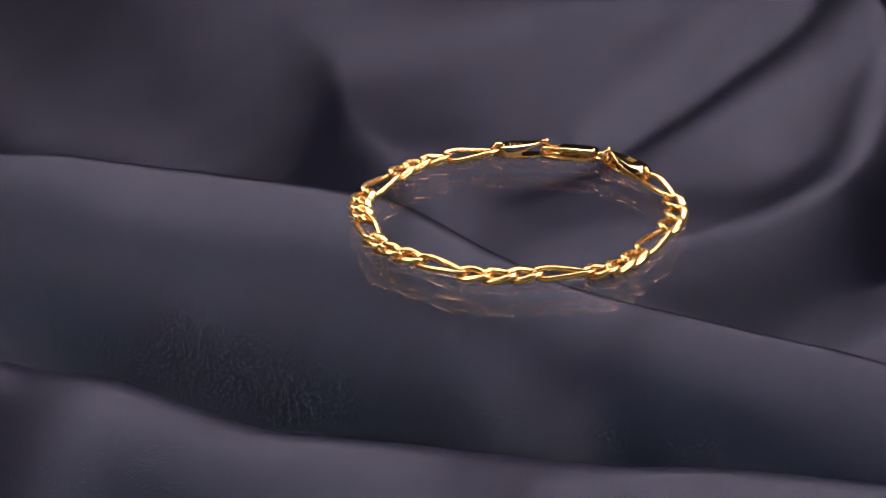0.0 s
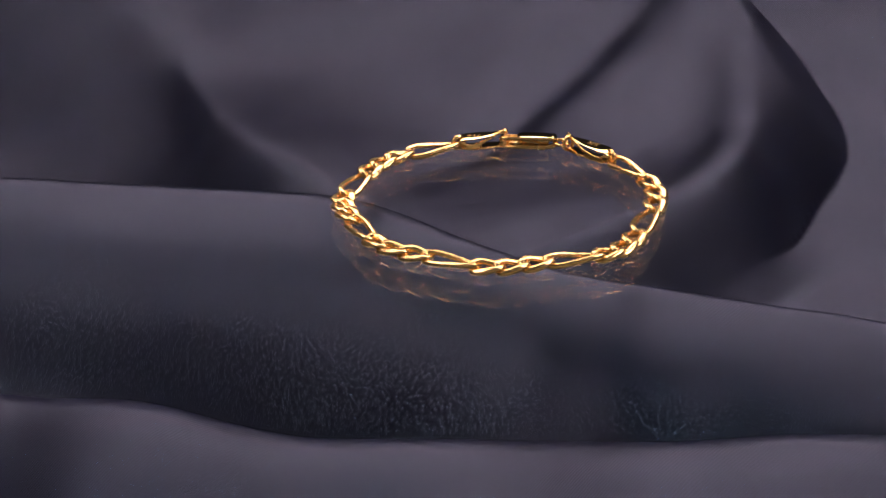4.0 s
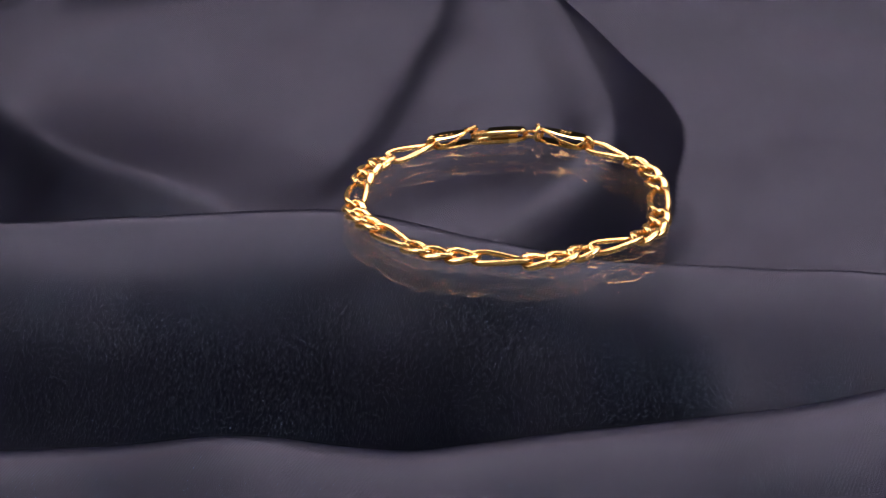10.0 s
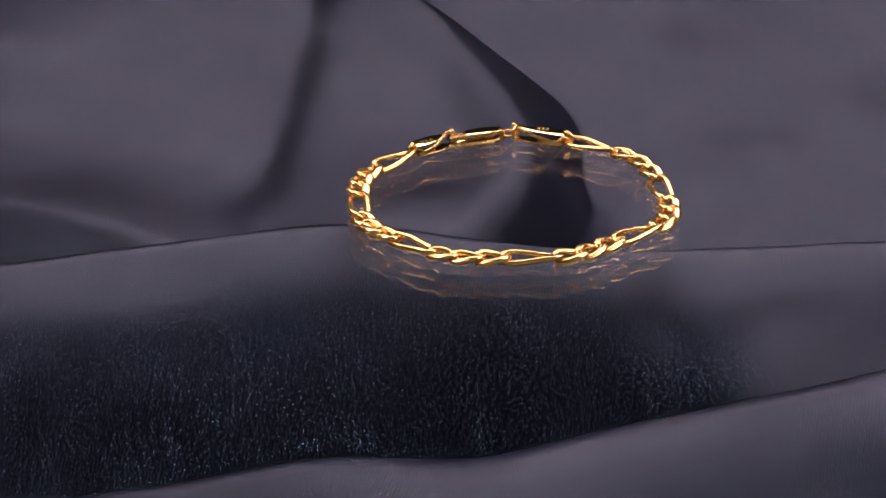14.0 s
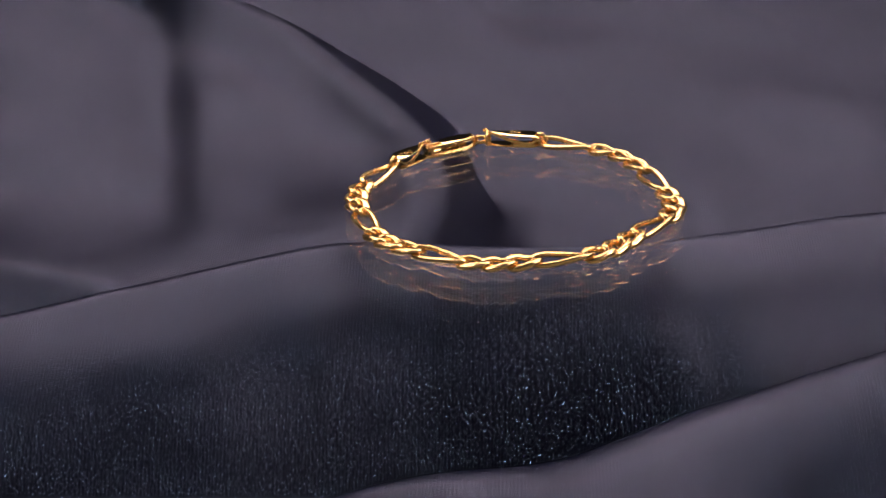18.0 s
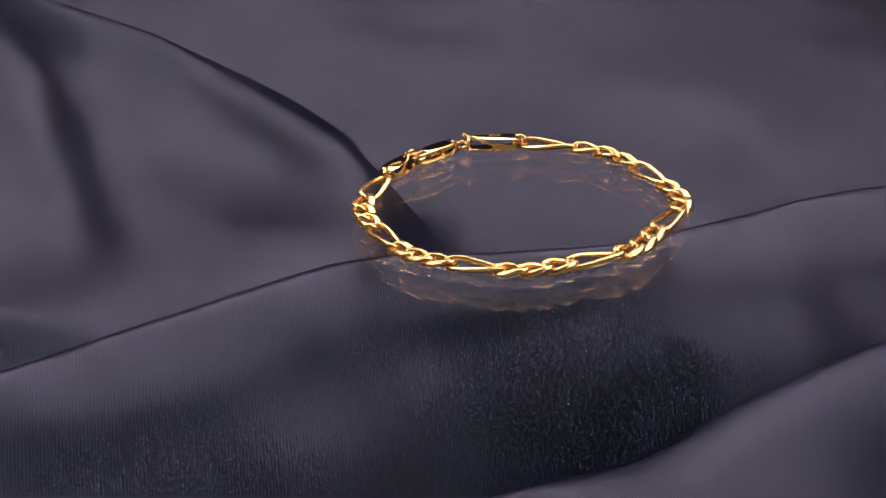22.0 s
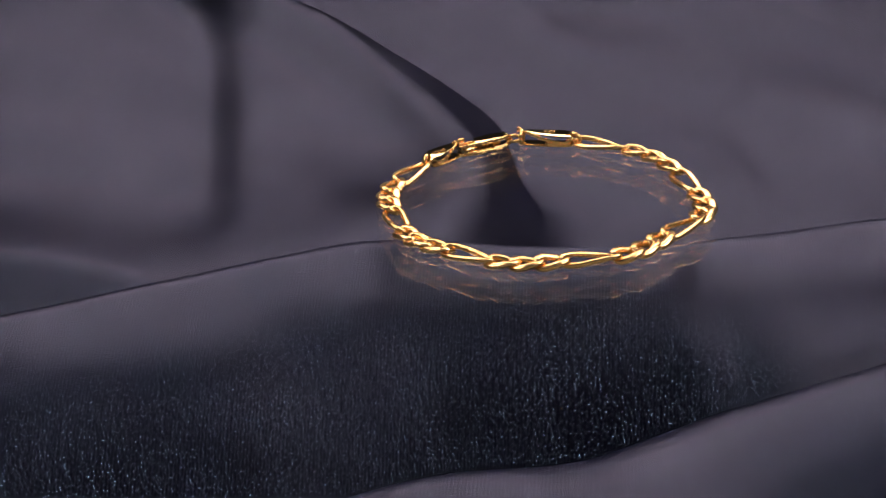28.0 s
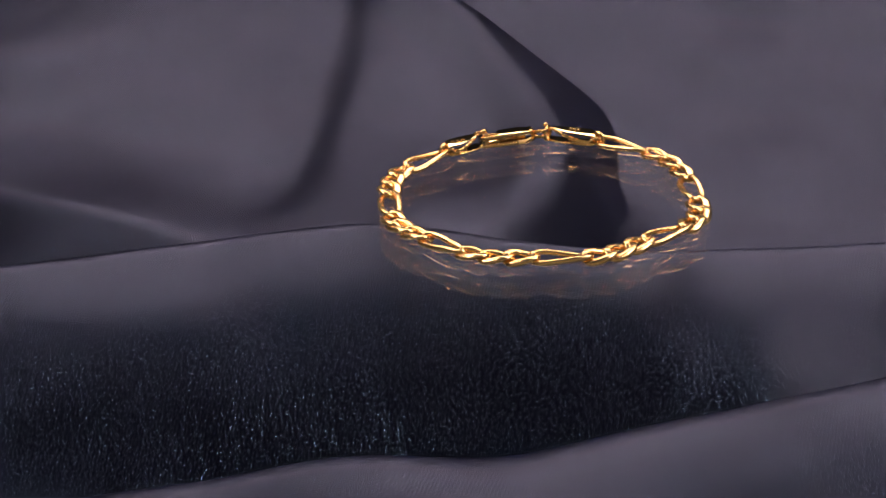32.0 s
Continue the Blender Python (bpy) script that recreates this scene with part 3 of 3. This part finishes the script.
def build_tag(p, q, mirrored):
    """A stamped end tag of folded sheet: the wide end holds the long link, the narrow end the clasp."""
    straight = frame_on_chain(p, q)
    m = narrowed(straight, 0.88, 0.01 * (-1 if mirrored else 1))
    length = (Vector(q) - Vector(p)).length
    f = -1 if mirrored else 1

    def turned(rows):
        return [(x, z, min(f * ya, f * yb), max(f * ya, f * yb)) for x, z, ya, yb in rows]

    band = [(0.0, -0.10, 0.15, 0.20), (0.10, -0.17, 0.165, 0.22), (0.20, -0.205, 0.085, 0.145), (0.34, -0.20, 0.09, 0.145), (0.6 * length, -0.15, 0.145, 0.20), (0.8 * length, -0.07, 0.21, 0.255), (0.94 * length, 0.01, 0.255, 0.295), (length + 0.10, 0.07, 0.275, 0.31)]
    back = [(0.10, 0.17, 0.25), (0.2, 0.20, 0.265), (0.34, 0.21, 0.27), (0.6 * length, 0.20, 0.275), (0.8 * length, 0.17, 0.28), (0.94 * length, 0.12, 0.29)]
    front = [(x, y + 0.035, max(zb - 0.004, z - 0.012)) for (x, y, za, zb), (_, _, z) in zip(band[1:7], back)]
    plate_ob = set_part("top_plate", ruled_plate([(x, f * y, z) for x, y, z in back], [(x, f * y, z) for x, y, z in front], 0.025), m, "flat mirror-polished gold plate")
    low = turned([(0.08, 0.06, -0.17, 0.16), (0.3 * length, 0.045, -0.18, 0.18), (0.7 * length, 0.045, -0.16, 0.18), (length, 0.05, -0.10, 0.16)])
    set_part("bottom_plate", sheet(low, 0.035), m)
    set_part("end_bend", sheet(turned(arc(0.13, 0.13, 0.115, 250, 80, -0.15, 0.17, 10)), 0.03), m)
    set_part("front_band", standing_band([(x, f * y, za, zb) for x, y, za, zb in band], 0.03, 0.45 * f), m, "bright folded gold strip", GOLD)
    set_part("lower_block", standing_band([(x, f * y, za, zb) for x, y, za, zb in ((0.12, -0.17, 0.03, 0.10), (0.22, -0.19, 0.03, 0.085), (0.5 * length, -0.18, 0.03, 0.12), (0.56 * length, -0.15, 0.035, 0.13))], 0.04, 0.4 * f), m, mat=GOLD)
    set_part("tip", tube([Vector((x, f * y, z)) / 100 for x, y, z in ((length + 0.02, 0.06, 0.30), (length + 0.09, 0.08, 0.315), (length + 0.13, 0.09, 0.31))], [0.0003, 0.00045, 0.0003], False, 10), m, mat=GOLD)
    set_part("end_loop", tube(ring_points(0.02, 0.0, 0.14, 0.13, 0.12, 24 * f), 0.0005), straight, mat=GOLD)
    foot = [Vector((x, f * y, z)) / 100 for x, y, z in ((0.10, -0.16, 0.045), (0.4 * length, -0.18, 0.034), (0.75 * length, -0.15, 0.034), (length, -0.09, 0.045))]
    set_part("foot_rim", tube(foot, 0.00018, False, 10), m, mat=GOLD)
    if mirrored:
        # this stamp cannot be read: small bars
        bars = bmesh.new()
        for k in range(3):
            bmesh.ops.create_cube(bars, size=1, matrix=Matrix.Translation(((0.46 + 0.085 * k) / 100, -0.09 / 100, 0.273 / 100 + 0.00001 * k)) @ Matrix.Rotation(radians(-2), 4, "X") @ Matrix.Diagonal((0.00055, 0.0013, 0.00012, 1)))
        set_part("hallmark", bars, m, "small pale stamped hallmark", GOLD)
    else:
        stamp = set_part("hallmark", lettering("750", 0.0021, 0.00006), m, "stamped hallmark 750", GOLD)
        stamp.matrix_basis = m @ pose(0.0036, -0.0002, 0.00268, rx=2, ry=-2, rz=-4)
    return plate_ob


build_tag(JOINTS["A0"], KNEE, False)
build_tag(JOINTS["G1"], (1.02, 3.12, 0), True)

mc = narrowed(frame_on_chain(KNEE, CLASP_END), 0.72, 0.02)
span = (Vector(CLASP_END) - Vector(KNEE)).length
top = [(0.36, 0.262, -0.20, 0.10), (0.42, 0.27, -0.20, 0.20), (0.75 * span, 0.27, -0.20, 0.24), (0.92 * span, 0.262, -0.17, 0.20), (0.98 * span, 0.245, -0.10, 0.05)]
set_part("clasp_top", sheet(top, 0.04), mc, "flat mirror-polished gold clasp top")
set_part("clasp_base", sheet([(0.0, 0.05, -0.18, 0.18), (0.5 * span, 0.045, -0.19, 0.19), (0.9 * span, 0.05, -0.16, 0.16), (span, 0.07, -0.10, 0.10)], 0.04), mc)
set_part("clasp_bend", sheet(arc(span - 0.10, 0.15, 0.115, -80, 80, -0.13, 0.15, 10), 0.035), mc)
set_part("clasp_end_wall", box(-0.0001, -0.0018, 0.0004, 0.0007, 0.0018, 0.0023, 0.0002), mc)
set_part("clasp_back_wall", standing_band([(0.06, 0.06, 0.05, 0.225), (0.3 * span, 0.07, 0.05, 0.225), (span - 0.15, 0.06, 0.05, 0.225)], 0.03, 0.4), mc, mat=GOLD)
set_part("clasp_front_wall", standing_band([(0.02, -0.185, 0.03, 0.10), (0.12, -0.195, 0.03, 0.085), (0.5 * span, -0.20, 0.03, 0.085), (0.85 * span, -0.185, 0.03, 0.09), (0.97 * span, -0.13, 0.05, 0.12)], 0.02, 0.45), mc, mat=GOLD)
set_part("clasp_post", standing_band([(0.02, -0.19, 0.05, 0.215), (0.14, -0.19, 0.05, 0.215)], 0.03, 0.3), mc, mat=GOLD)
set_part("clasp_stop", standing_band([(0.27, -0.10, 0.06, 0.17), (0.40, -0.10, 0.06, 0.17)], 0.03, 0.4), mc, mat=GOLD)
set_part("clasp_spring", standing_band([(0.44, -0.05, 0.10, 0.18), (0.66, -0.05, 0.10, 0.175), (0.74, -0.03, 0.11, 0.16)], 0.03, 0.4), mc, mat=GOLD)
set_part("clasp_rim", tube([Vector(p) / 100 for p in ((0.0, -0.17, 0.215), (0.1, -0.198, 0.235), (0.4, -0.202, 0.242), (0.8 * span, -0.198, 0.242), (0.95 * span, -0.14, 0.235), (span, -0.09, 0.215))], 0.00042, False, 10), mc, mat=GOLD)
set_part("clasp_foot", tube([Vector(p) / 100 for p in ((0.0, -0.17, 0.04), (0.4, -0.19, 0.034), (0.8 * span, -0.18, 0.034), (0.95 * span, -0.13, 0.055), (span, -0.09, 0.09))], 0.00032, False, 10), mc, mat=GOLD)
set_part("clasp_tongue", sheet([(0.12, 0.10, -0.08, 0.08), (0.35, 0.14, -0.08, 0.08), (0.6, 0.155, -0.08, 0.08), (0.78, 0.12, -0.08, 0.08), (0.84, 0.08, -0.08, 0.08)], 0.03), mc)
set_part("clasp_catch", box(0.0026, -0.0014, 0.0005, 0.0042, -0.0002, 0.0014, 0.0002), mc)
set_part("clasp_lever", tube([Vector(p) / 100 for p in ((-0.12, 0.10, 0.28), (0.0, 0.08, 0.30), (0.09, 0.05, 0.31), (0.12, 0.03, 0.345))], [0.0004, 0.0004, 0.00045, 0.0005], False, 10), mc, mat=GOLD)

mj = frame_on_chain(CLASP_END, (1.05, 3.10, 0))
set_part("jump_ring", tube([Vector((0.13 + 0.15 * math.cos(a), 0.11 * math.sin(a), 0.15 + 0.02 * math.sin(a))) / 100 for a in [2 * math.pi * k / 28 for k in range(28)]], 0.00036), mj, mat=GOLD)
set_part("jump_ring", tube([Vector((0.29 + 0.05 * math.cos(a), 0.13 * math.cos(a), 0.17 + 0.14 * math.sin(a))) / 100 for a in [2 * math.pi * k / 28 for k in range(28)]], 0.00042), mj, mat=GOLD)


# ---------------------------------------------------------------- the turning display
def turned_about_axis(degrees, home=(0, 0, 0)):
    return Matrix.Translation(AXIS) @ Matrix.Rotation(radians(degrees), 4, "Z") @ Matrix.Translation((home[0] - AXIS[0], home[1] - AXIS[1], home[2]))


def motions():
    for thing in (turntable, fabric, plate, bracelet):
        home = tuple(thing.location)
        walk(thing, [(t, turned_about_axis(degrees, home)) for t, degrees in TURNS])


motions()
